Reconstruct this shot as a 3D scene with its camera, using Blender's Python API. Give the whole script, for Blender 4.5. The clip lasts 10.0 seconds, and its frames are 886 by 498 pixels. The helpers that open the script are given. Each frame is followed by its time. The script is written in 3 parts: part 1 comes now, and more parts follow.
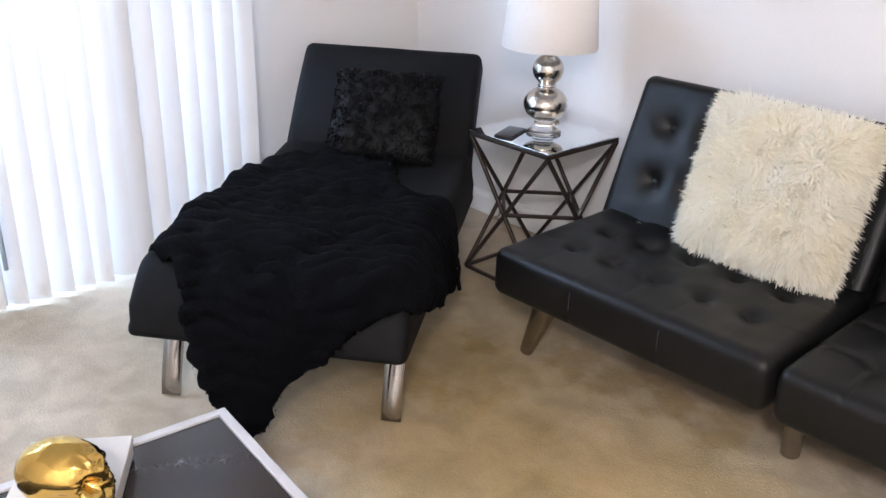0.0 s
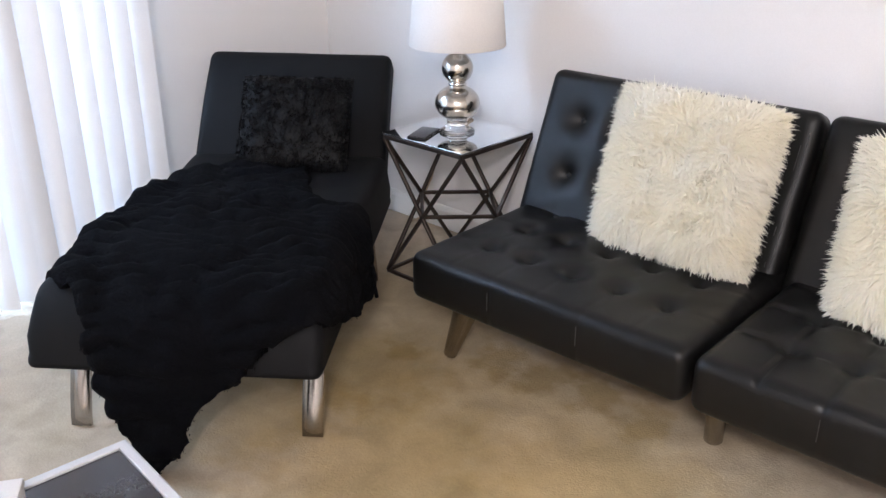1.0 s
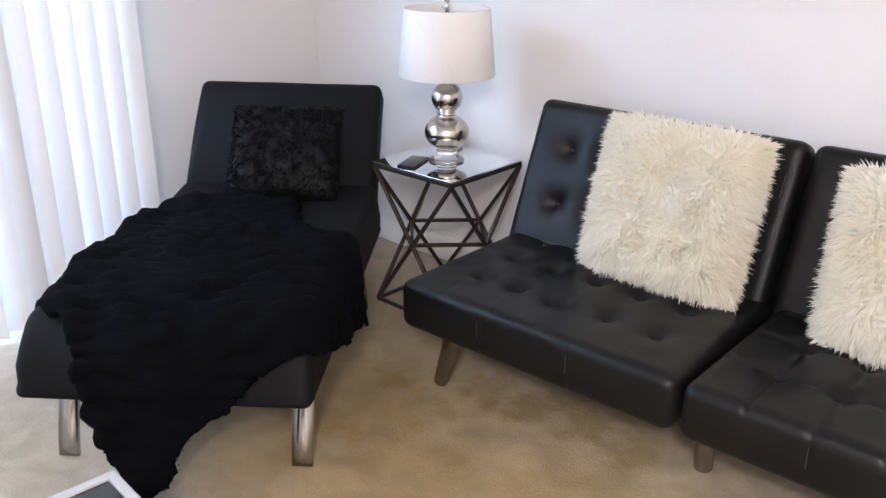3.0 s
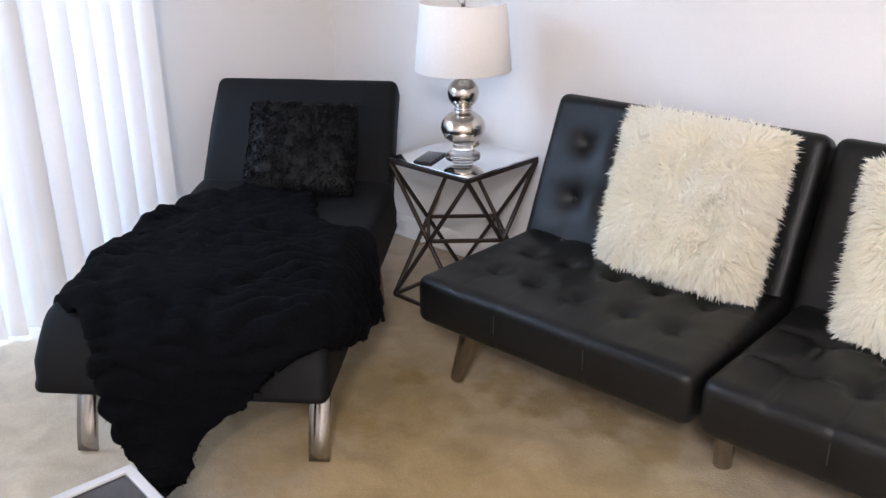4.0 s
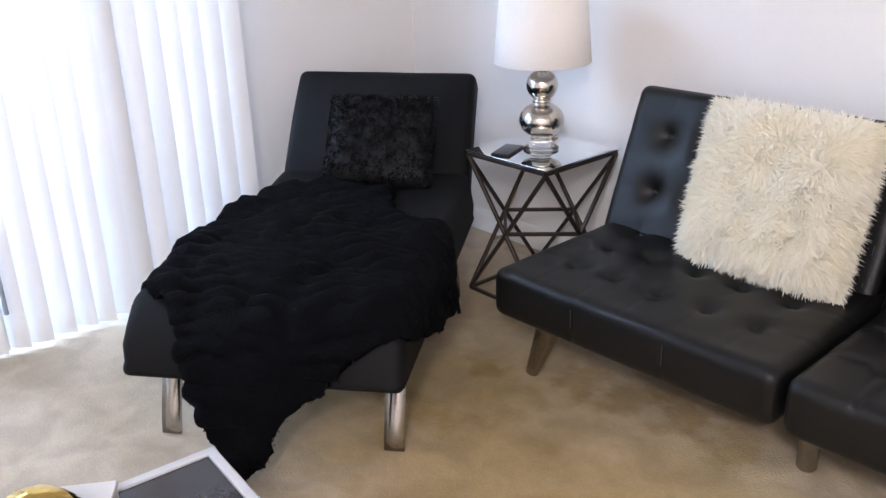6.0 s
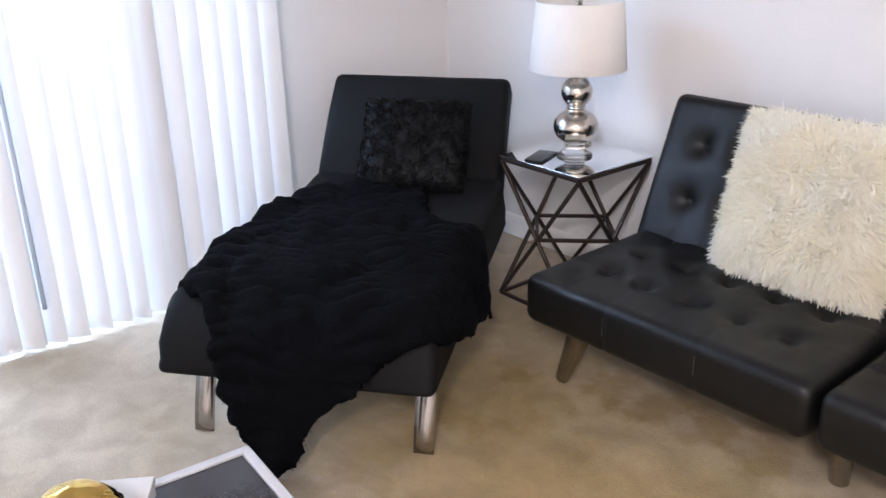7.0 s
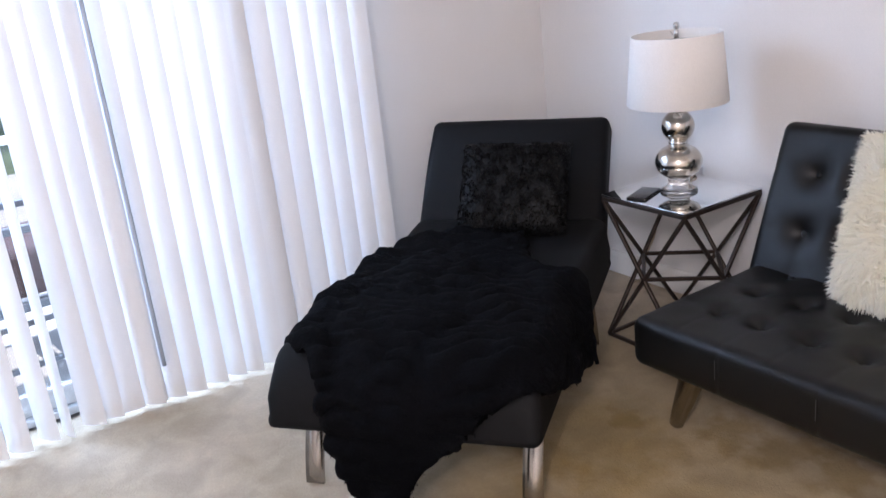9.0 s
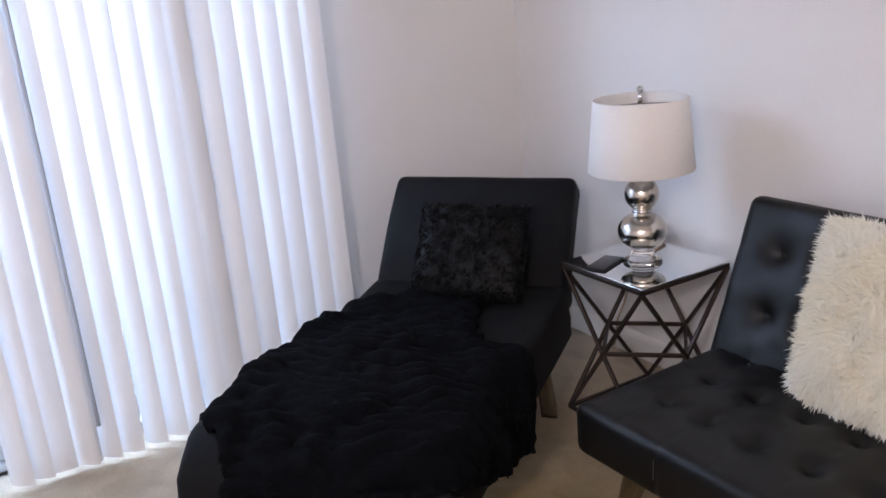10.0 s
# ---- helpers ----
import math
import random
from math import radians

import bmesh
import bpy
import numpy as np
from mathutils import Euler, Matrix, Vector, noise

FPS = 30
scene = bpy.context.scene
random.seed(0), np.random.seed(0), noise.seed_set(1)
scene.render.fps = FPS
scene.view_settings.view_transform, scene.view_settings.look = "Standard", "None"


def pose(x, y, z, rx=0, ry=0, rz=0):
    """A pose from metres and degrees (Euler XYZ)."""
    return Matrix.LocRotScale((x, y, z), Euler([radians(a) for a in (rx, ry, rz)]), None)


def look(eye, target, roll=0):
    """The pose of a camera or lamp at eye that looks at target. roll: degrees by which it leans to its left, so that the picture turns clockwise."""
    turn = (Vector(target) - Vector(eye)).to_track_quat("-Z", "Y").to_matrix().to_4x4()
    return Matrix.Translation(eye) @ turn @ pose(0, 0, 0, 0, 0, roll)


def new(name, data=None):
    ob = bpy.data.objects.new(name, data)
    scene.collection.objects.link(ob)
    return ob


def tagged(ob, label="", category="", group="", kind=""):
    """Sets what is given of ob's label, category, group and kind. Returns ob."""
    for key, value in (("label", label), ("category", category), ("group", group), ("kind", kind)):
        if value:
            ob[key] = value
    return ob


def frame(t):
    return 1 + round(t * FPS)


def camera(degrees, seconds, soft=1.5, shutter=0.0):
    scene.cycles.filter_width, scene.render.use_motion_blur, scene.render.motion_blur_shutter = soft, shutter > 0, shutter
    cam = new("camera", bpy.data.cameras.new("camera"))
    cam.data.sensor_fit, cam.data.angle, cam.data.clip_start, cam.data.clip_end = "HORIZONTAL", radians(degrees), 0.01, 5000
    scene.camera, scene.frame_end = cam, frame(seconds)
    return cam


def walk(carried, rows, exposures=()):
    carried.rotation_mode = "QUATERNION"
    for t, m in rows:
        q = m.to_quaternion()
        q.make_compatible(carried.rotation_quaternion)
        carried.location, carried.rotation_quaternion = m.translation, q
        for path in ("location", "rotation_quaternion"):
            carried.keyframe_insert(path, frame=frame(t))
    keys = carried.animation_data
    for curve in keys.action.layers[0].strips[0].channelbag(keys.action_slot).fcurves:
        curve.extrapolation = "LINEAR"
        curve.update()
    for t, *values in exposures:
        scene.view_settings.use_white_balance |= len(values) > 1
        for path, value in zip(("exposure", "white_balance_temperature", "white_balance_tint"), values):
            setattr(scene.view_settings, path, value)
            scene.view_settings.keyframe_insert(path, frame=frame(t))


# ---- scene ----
cam = camera(53.5, 10.0, soft=1.4, shutter=0.5)
PATH = [
    (0.0, pose(2.993, -2.616, 1.393, 66.70, -1.58, 48.11)),
    (0.5, pose(3.008, -2.577, 1.384, 66.26, -1.09, 46.98)),
    (1.0, pose(3.011, -2.529, 1.394, 66.66, 0.05, 43.23)),
    (1.5, pose(3.013, -2.529, 1.398, 67.57, 0.60, 43.61)),
    (2.0, pose(3.022, -2.528, 1.396, 68.05, 0.37, 43.44)),
    (2.5, pose(3.018, -2.539, 1.406, 68.40, -0.14, 42.50)),
    (4.0, pose(3.014, -2.531, 1.390, 68.32, 0.41, 43.55)),
    (4.5, pose(3.011, -2.543, 1.405, 66.53, 1.80, 45.57)),
    (5.0, pose(3.012, -2.551, 1.388, 66.96, 2.28, 48.14)),
    (5.5, pose(3.012, -2.528, 1.381, 68.00, 1.62, 48.20)),
    (7.0, pose(3.005, -2.554, 1.394, 68.25, 1.13, 50.38)),
    (7.5, pose(3.004, -2.553, 1.399, 69.34, 0.60, 52.23)),
    (8.0, pose(3.009, -2.540, 1.395, 69.98, 1.61, 51.24)),
    (8.5, pose(3.015, -2.555, 1.411, 68.76, 4.45, 52.24)),
    (9.0, pose(3.008, -2.508, 1.414, 71.03, 5.97, 56.46)),
    (9.5, pose(2.963, -2.422, 1.398, 75.50, 5.21, 53.86)),
    (10.0, pose(2.997, -2.196, 1.479, 72.72, 4.74, 58.66)),
]
walk(cam, PATH, exposures=[(0.0, 1.4, 5800, 14), (7.5, 1.35, 5750, 16), (8.5, 1.22, 5800, 17), (9.2, 0.98, 5820, 19), (10.0, 0.82, 5900, 20)])

# ---- world and light ----
world = bpy.data.worlds.new("sky")
scene.world = world
world.use_nodes = True
wn = world.node_tree.nodes
sky = wn.new("ShaderNodeTexSky")
sky.sky_type = "NISHITA"
sky.sun_disc = False
sky.sun_elevation, sky.sun_rotation = radians(47), radians(172)
world.node_tree.links.new(sky.outputs["Color"], wn["Background"].inputs["Color"])
wn["Background"].inputs["Strength"].default_value = 0.15

sun = new("sun", bpy.data.lights.new("sun", "SUN"))
sun.data.energy, sun.data.angle, sun.data.color = 4.6, radians(0.5), (1.0, 0.95, 0.86)
sun.matrix_world = look((0.9, -6, 6.5), (0, 0, 0))

# skylight that falls in through the upper part of the sliding door
door_light = new("door_daylight", bpy.data.lights.new("door_daylight", "AREA"))
door_light.data.shape, door_light.data.size, door_light.data.size_y = "RECTANGLE", 3.0, 0.9
door_light.data.energy, door_light.data.color = 100.0, (0.60, 0.79, 1.0)
door_light.matrix_world = look((-1.10, -2.19, 2.22), (0.05, -2.19, 0.9))

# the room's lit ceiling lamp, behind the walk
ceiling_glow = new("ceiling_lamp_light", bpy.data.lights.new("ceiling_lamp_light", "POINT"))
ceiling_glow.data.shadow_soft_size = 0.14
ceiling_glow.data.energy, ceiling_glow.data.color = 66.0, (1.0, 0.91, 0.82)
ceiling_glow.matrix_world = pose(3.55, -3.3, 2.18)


# ---- materials ----
def material(name, colour, rough=0.6, metal=0.0, vary=0.15, scale=6.0, grain=0.1, grain_scale=300.0,
             bump=0.0, bump_scale=200.0, second=None, sheen=0.0, spec=0.5, coat=0.0):
    m = bpy.data.materials.new(name)
    m.use_nodes = True
    nt = m.node_tree
    b = nt.nodes["Principled BSDF"]
    b.inputs["Roughness"].default_value, b.inputs["Metallic"].default_value = rough, metal
    b.inputs["Specular IOR Level"].default_value = spec
    b.inputs["Sheen Weight"].default_value, b.inputs["Coat Weight"].default_value = sheen, coat
    co = nt.nodes.new("ShaderNodeTexCoord")
    big = nt.nodes.new("ShaderNodeTexNoise")
    big.inputs["Scale"].default_value, big.inputs["Detail"].default_value = scale, 5
    fine = nt.nodes.new("ShaderNodeTexNoise")
    fine.inputs["Scale"].default_value, fine.inputs["Detail"].default_value = grain_scale, 3
    for t in (big, fine):
        nt.links.new(co.outputs["Object"], t.inputs["Vector"])
    ramp = nt.nodes.new("ShaderNodeMix")
    ramp.data_type = "RGBA"
    dark = second or tuple(c * (1 - vary * 2) for c in colour)
    ramp.inputs["A"].default_value, ramp.inputs["B"].default_value = (*dark, 1), (*colour, 1)
    spread = nt.nodes.new("ShaderNodeMapRange")
    spread.inputs["From Min"].default_value, spread.inputs["From Max"].default_value = 0.3, 0.7
    nt.links.new(big.outputs["Fac"], spread.inputs["Value"])
    nt.links.new(spread.outputs["Result"], ramp.inputs["Factor"])
    mul = nt.nodes.new("ShaderNodeMix")
    mul.data_type, mul.blend_type = "RGBA", "MULTIPLY"
    mul.inputs["Factor"].default_value = 1.0
    g = nt.nodes.new("ShaderNodeMapRange")
    g.inputs["From Min"].default_value, g.inputs["From Max"].default_value = 0.3, 0.7
    g.inputs["To Min"].default_value, g.inputs["To Max"].default_value = 1 - grain, 1 + grain
    nt.links.new(fine.outputs["Fac"], g.inputs["Value"])
    nt.links.new(ramp.outputs["Result"], mul.inputs["A"])
    nt.links.new(g.outputs["Result"], mul.inputs["B"])
    nt.links.new(mul.outputs["Result"], b.inputs["Base Color"])
    if bump:
        bt = nt.nodes.new("ShaderNodeTexNoise")
        bt.inputs["Scale"].default_value, bt.inputs["Detail"].default_value = bump_scale, 4
        nt.links.new(co.outputs["Object"], bt.inputs["Vector"])
        bn = nt.nodes.new("ShaderNodeBump")
        bn.inputs["Strength"].default_value, bn.inputs["Distance"].default_value = bump, 0.004
        nt.links.new(bt.outputs["Fac"], bn.inputs["Height"])
        nt.links.new(bn.outputs["Normal"], b.inputs["Normal"])
    return m


WALL = material("wall_paint", (0.80, 0.775, 0.755), 0.85, vary=0.02, scale=1.5, grain=0.02, bump=0.15, bump_scale=220)
CEIL = material("ceiling_paint", (0.82, 0.80, 0.77), 0.9, vary=0.02, scale=2, grain=0.03, bump=0.3, bump_scale=150)
TRIM = material("white_trim", (0.82, 0.80, 0.77), 0.45, vary=0.02, scale=3, grain=0.02)
CARPET = material("beige_carpet", (0.472, 0.391, 0.300), 0.95, scale=2.6, second=(0.40, 0.330, 0.236), grain=0.05,
                  grain_scale=120, bump=0.45, bump_scale=160, sheen=0.1, spec=0.1)
LEATHER = material("black_leather", (0.0056, 0.0055, 0.0055), 0.40, vary=0.12, scale=5, grain=0.15, bump=0.16, bump_scale=420, spec=0.28)
LEATHER_MATT = material("matt_black_leather", (0.0062, 0.0062, 0.0068), 0.58, vary=0.1, scale=5, grain=0.12, bump=0.12, bump_scale=380, spec=0.11)
THREAD = material("grey_thread", (0.05, 0.05, 0.052), 0.5)
THROW = material("black_plush", (0.0020, 0.0022, 0.0034), 0.95, vary=0.25, scale=14, grain=0.4, grain_scale=160, bump=0.9, bump_scale=120,
                 sheen=0.0, spec=0.08)
BLACK_FUR = material("black_fur", (0.0032, 0.0032, 0.0038), 0.5, vary=0.2, scale=20, grain=0.4, bump=0.7, bump_scale=90, spec=0.16)
IVORY = material("ivory_fur", (0.99, 0.98, 0.94), 0.9, scale=7, second=(0.985, 0.935, 0.79), grain=0.02, grain_scale=120, sheen=0.6, spec=0.1)
CHROME = material("chrome", (0.72, 0.71, 0.69), 0.12, 1.0, vary=0.05, scale=9, grain=0.04)
BRUSHED = material("brushed_steel", (0.46, 0.435, 0.41), 0.17, 1.0, vary=0.12, scale=7, grain=0.08)
LEG_METAL = material("smoked_chrome", (0.40, 0.37, 0.335), 0.18, 1.0, vary=0.15, scale=9, grain=0.08)
SILVER = material("mirrored_silver", (0.66, 0.62, 0.56), 0.19, 1.0, vary=0.08, scale=26, grain=0.06, bump=0.05, bump_scale=60)
BRONZE = material("dark_bronze", (0.075, 0.055, 0.045), 0.42, 0.75, vary=0.15, scale=12, grain=0.12)
MIRROR = material("mirror", (0.86, 0.87, 0.87), 0.03, 1.0, vary=0.02, scale=3, grain=0.01)
SHADE = material("shade_linen", (0.84, 0.805, 0.765), 0.9, vary=0.03, scale=5, grain=0.06, grain_scale=400, bump=0.2, bump_scale=500)
PHONE = material("black_glass", (0.012, 0.012, 0.013), 0.15, vary=0.05, grain=0.02)
CORD = material("clear_cord", (0.42, 0.32, 0.22), 0.5, vary=0.05)
GOLD = material("gold_glaze", (0.66, 0.44, 0.12), 0.12, 1.0, vary=0.06, scale=8, grain=0.03)
WHITE_LAC = material("white_lacquer", (0.80, 0.79, 0.77), 0.35, vary=0.02, scale=4, grain=0.02)
BOX_CARD = material("white_card", (0.60, 0.575, 0.55), 0.6, vary=0.04, scale=6, grain=0.03)
FRAME_GREY = material("pale_grey_lacquer", (0.50, 0.495, 0.505), 0.35, vary=0.04, scale=4, grain=0.03)
DARK_GLASS = material("dark_wood_under_glass", (0.030, 0.024, 0.023), 0.15, vary=0.12, scale=4, grain=0.08, spec=0.30)
ALU = material("white_aluminium", (0.62, 0.62, 0.62), 0.45, vary=0.04, scale=4)
DOOR_GREY = material("grey_aluminium", (0.50, 0.57, 0.68), 0.45, vary=0.05, scale=4)
CONCRETE = material("patio_concrete", (0.45, 0.43, 0.40), 0.9, vary=0.12, scale=3, grain=0.1, bump=0.3)
GRASS = material("lawn", (0.09, 0.13, 0.04), 0.9, vary=0.25, scale=2, grain=0.4, grain_scale=60, bump=0.6)
LEAF = material("leaves", (0.12, 0.16, 0.035), 0.6, second=(0.34, 0.26, 0.05), scale=1.4, grain=0.25)
BARK = material("bark", (0.12, 0.09, 0.06), 0.9, vary=0.25, scale=8, bump=0.8, bump_scale=30)
TERRA = material("red_brown_cushion", (0.15, 0.075, 0.06), 0.8, vary=0.1, scale=6, grain=0.1)
STEEL = material("grey_steel", (0.30, 0.30, 0.31), 0.4, 0.6, vary=0.08)

# x, y, radius, factor: spills, and shade under sofa and chaise put in as colour
STAINS_AND_SHADE = [(1.52, -0.68, 0.13, 0.78), (1.68, -0.66, 0.14, 0.74), (1.84, -0.64, 0.13, 0.75), (2.02, -0.68, 0.11, 0.80), (1.24, -0.84, 0.09, 0.82),
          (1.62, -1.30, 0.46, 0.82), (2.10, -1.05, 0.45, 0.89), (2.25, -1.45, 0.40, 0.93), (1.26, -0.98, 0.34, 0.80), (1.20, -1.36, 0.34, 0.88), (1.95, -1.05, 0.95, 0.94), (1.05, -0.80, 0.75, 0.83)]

# carpet: walked-down, stained patches at a second scale
_nt = CARPET.node_tree
_co = _nt.nodes.new("ShaderNodeTexCoord")
_n2 = _nt.nodes.new("ShaderNodeTexNoise")
_n2.inputs["Scale"].default_value, _n2.inputs["Detail"].default_value, _n2.inputs["Distortion"].default_value = 7.5, 5, 0.6
_r2 = _nt.nodes.new("ShaderNodeMapRange")
_r2.inputs["From Min"].default_value, _r2.inputs["From Max"].default_value = 0.34, 0.60
_r2.inputs["To Min"].default_value, _r2.inputs["To Max"].default_value = 0.86, 1.06
_m2 = _nt.nodes.new("ShaderNodeMix")
_m2.data_type, _m2.blend_type = "RGBA", "MULTIPLY"
_m2.inputs["Factor"].default_value = 1.0
_bs = _nt.nodes["Principled BSDF"]
_src = _bs.inputs["Base Color"].links[0].from_socket
_nt.links.new(_co.outputs["Object"], _n2.inputs["Vector"])
_nt.links.new(_n2.outputs["Fac"], _r2.inputs["Value"])
_nt.links.new(_src, _m2.inputs["A"])
_nt.links.new(_r2.outputs["Result"], _m2.inputs["B"])
_last = _m2.outputs["Result"]
# a few old spills and shade painted under and between sofa and chaise, ragged-rimmed
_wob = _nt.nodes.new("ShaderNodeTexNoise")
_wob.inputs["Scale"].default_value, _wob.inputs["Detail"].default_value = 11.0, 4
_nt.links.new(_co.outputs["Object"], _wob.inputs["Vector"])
for _x, _y, _r, _k in STAINS_AND_SHADE:
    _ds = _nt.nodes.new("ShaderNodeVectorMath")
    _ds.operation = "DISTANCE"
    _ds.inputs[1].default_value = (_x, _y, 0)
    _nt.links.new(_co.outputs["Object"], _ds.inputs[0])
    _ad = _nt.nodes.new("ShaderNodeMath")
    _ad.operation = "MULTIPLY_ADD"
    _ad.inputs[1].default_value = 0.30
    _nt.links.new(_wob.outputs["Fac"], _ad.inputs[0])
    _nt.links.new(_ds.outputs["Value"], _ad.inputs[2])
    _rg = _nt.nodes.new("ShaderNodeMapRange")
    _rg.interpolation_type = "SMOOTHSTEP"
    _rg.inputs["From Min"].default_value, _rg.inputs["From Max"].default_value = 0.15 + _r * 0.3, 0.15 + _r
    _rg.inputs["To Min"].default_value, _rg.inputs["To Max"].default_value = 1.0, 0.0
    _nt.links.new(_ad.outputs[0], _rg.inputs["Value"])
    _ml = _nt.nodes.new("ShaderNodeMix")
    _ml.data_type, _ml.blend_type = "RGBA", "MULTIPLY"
    # golden tint also paints in the warmer light right of the chaise
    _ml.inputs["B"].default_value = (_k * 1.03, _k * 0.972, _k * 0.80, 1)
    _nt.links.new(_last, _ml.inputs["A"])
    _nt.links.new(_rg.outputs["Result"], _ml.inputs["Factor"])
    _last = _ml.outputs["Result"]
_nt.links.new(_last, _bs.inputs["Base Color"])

# vinyl slats let daylight glow through
SLAT = material("white_vinyl", (0.82, 0.82, 0.82), 0.5, vary=0.02, scale=3, grain=0.02)
_nt = SLAT.node_tree
_tr = _nt.nodes.new("ShaderNodeBsdfTranslucent")
_tr.inputs["Color"].default_value = (0.80, 0.82, 0.86, 1)
_mx = _nt.nodes.new("ShaderNodeMixShader")
_mx.inputs[0].default_value = 0.084
_nt.links.new(_nt.nodes["Principled BSDF"].outputs[0], _mx.inputs[1])
_nt.links.new(_tr.outputs[0], _mx.inputs[2])
_nt.links.new(_mx.outputs[0], _nt.nodes["Material Output"].inputs["Surface"])

_nt = IVORY.node_tree
_tr = _nt.nodes.new("ShaderNodeBsdfTranslucent")
_tr.inputs["Color"].default_value = (0.99, 0.965, 0.88, 1)
_mx = _nt.nodes.new("ShaderNodeMixShader")
_mx.inputs[0].default_value = 0.64
_nt.links.new(_nt.nodes["Principled BSDF"].outputs[0], _mx.inputs[1])
_nt.links.new(_tr.outputs[0], _mx.inputs[2])
_nt.links.new(_mx.outputs[0], _nt.nodes["Material Output"].inputs["Surface"])

GLASS = bpy.data.materials.new("window_glass")
GLASS.use_nodes = True
_b = GLASS.node_tree.nodes["Principled BSDF"]
_b.inputs["Transmission Weight"].default_value, _b.inputs["Roughness"].default_value, _b.inputs["IOR"].default_value = 1.0, 0.0, 1.45
CLEAR = bpy.data.materials.new("clear_crystal")
CLEAR.use_nodes = True
_b = CLEAR.node_tree.nodes["Principled BSDF"]
_b.inputs["Transmission Weight"].default_value, _b.inputs["Roughness"].default_value, _b.inputs["IOR"].default_value = 1.0, 0.02, 1.45


# ---- builders ----
def mesh_of(name, verts, faces, mat, smooth=True):
    me = bpy.data.meshes.new(name)
    me.from_pydata([tuple(v) for v in verts], [], [tuple(f) for f in faces])
    me.materials.append(mat)
    if smooth:
        me.polygons.foreach_set("use_smooth", [True] * len(me.polygons))
    me.update()
    return me


def part(name, data, parent, label="", m=None, kind=""):
    ob = new(name, data)
    ob.parent = parent
    if m is not None:
        ob.matrix_basis = m
    return tagged(ob, label=label, kind=kind)


def thing(name, m, label, category, group="", kind=""):
    ob = new(name)
    ob.matrix_basis = m
    ob.empty_display_size = 0.1
    return tagged(ob, label, category, group, kind)


def spaced(half, r, n):
    """Grid positions across a block, closer together in its rounded rim."""
    k = 4
    rim = [half - r * (1 - math.sin(i / k * math.pi / 2)) for i in range(k + 1)]
    inner = list(np.linspace(-(half - r), half - r, n + 1))
    return np.array([-v for v in reversed(rim)][:-1] + inner + rim[1:])


def block(name, w, d, h, r, mat, n=(4, 4, 2), shape=None, smooth=True):
    """A block with rounded rims, centred on its footprint, from z = 0 up to h; shape moves its points."""
    half = np.array([w / 2, d / 2, h / 2])
    axes = [spaced(half[i], r, n[i]) for i in range(3)]
    index, verts, faces = {}, [], []

    def vert(p):
        key = tuple(round(float(c), 6) for c in p)
        if key not in index:
            index[key] = len(verts)
            verts.append(p)
        return index[key]

    for ax in range(3):
        a, b = (ax + 1) % 3, (ax + 2) % 3
        for side in (-1, 1):
            for i in range(len(axes[a]) - 1):
                for j in range(len(axes[b]) - 1):
                    q = []
                    for di, dj in ((0, 0), (1, 0), (1, 1), (0, 1)):
                        p = [0.0, 0.0, 0.0]
                        p[ax], p[a], p[b] = side * half[ax], axes[a][i + di], axes[b][j + dj]
                        q.append(vert(tuple(p)))
                    faces.append(q if side > 0 else q[::-1])
    v = np.array(verts)
    inner = np.clip(v, -(half - r), half - r)
    off = v - inner
    ln = np.linalg.norm(off, axis=1, keepdims=True)
    v = inner + off / np.maximum(ln, 1e-9) * r
    v[:, 2] += h / 2
    if shape is not None:
        v = shape(v)
    return mesh_of(name, v, faces, mat, smooth)


def lathe(name, profile, mat, n=48):
    """Turns (radius, z) pairs round the z axis."""
    verts, faces = [], []
    for r, z in profile:
        for i in range(n):
            a = 2 * math.pi * i / n
            verts.append((r * math.cos(a), r * math.sin(a), z))
    for k in range(len(profile) - 1):
        for i in range(n):
            j = (i + 1) % n
            faces.append((k * n + i, k * n + j, (k + 1) * n + j, (k + 1) * n + i))
    return mesh_of(name, verts, faces, mat)


def bar(name, a, b, w, mat, h=None):
    """A square bar with bevelled edges from a to b."""
    a, b = Vector(a), Vector(b)
    h = h or w
    way = (b - a).normalized()
    side = way.cross(Vector((0, 0, 1)))
    side = side.normalized() if side.length > 1e-3 else Vector((1, 0, 0))
    up = side.cross(way).normalized()
    c = 0.22
    ring = [(1, 1 - c), (1 - c, 1), (-1 + c, 1), (-1, 1 - c), (-1, -1 + c), (-1 + c, -1), (1 - c, -1), (1, -1 + c)]
    verts = [tuple(p + side * (x * w / 2) + up * (y * h / 2)) for p in (a, b) for x, y in ring]
    faces = [(i, (i + 1) % 8, 8 + (i + 1) % 8, 8 + i) for i in range(8)] + [tuple(range(7, -1, -1)), tuple(range(8, 16))]
    return mesh_of(name, verts, faces, mat, smooth=False)


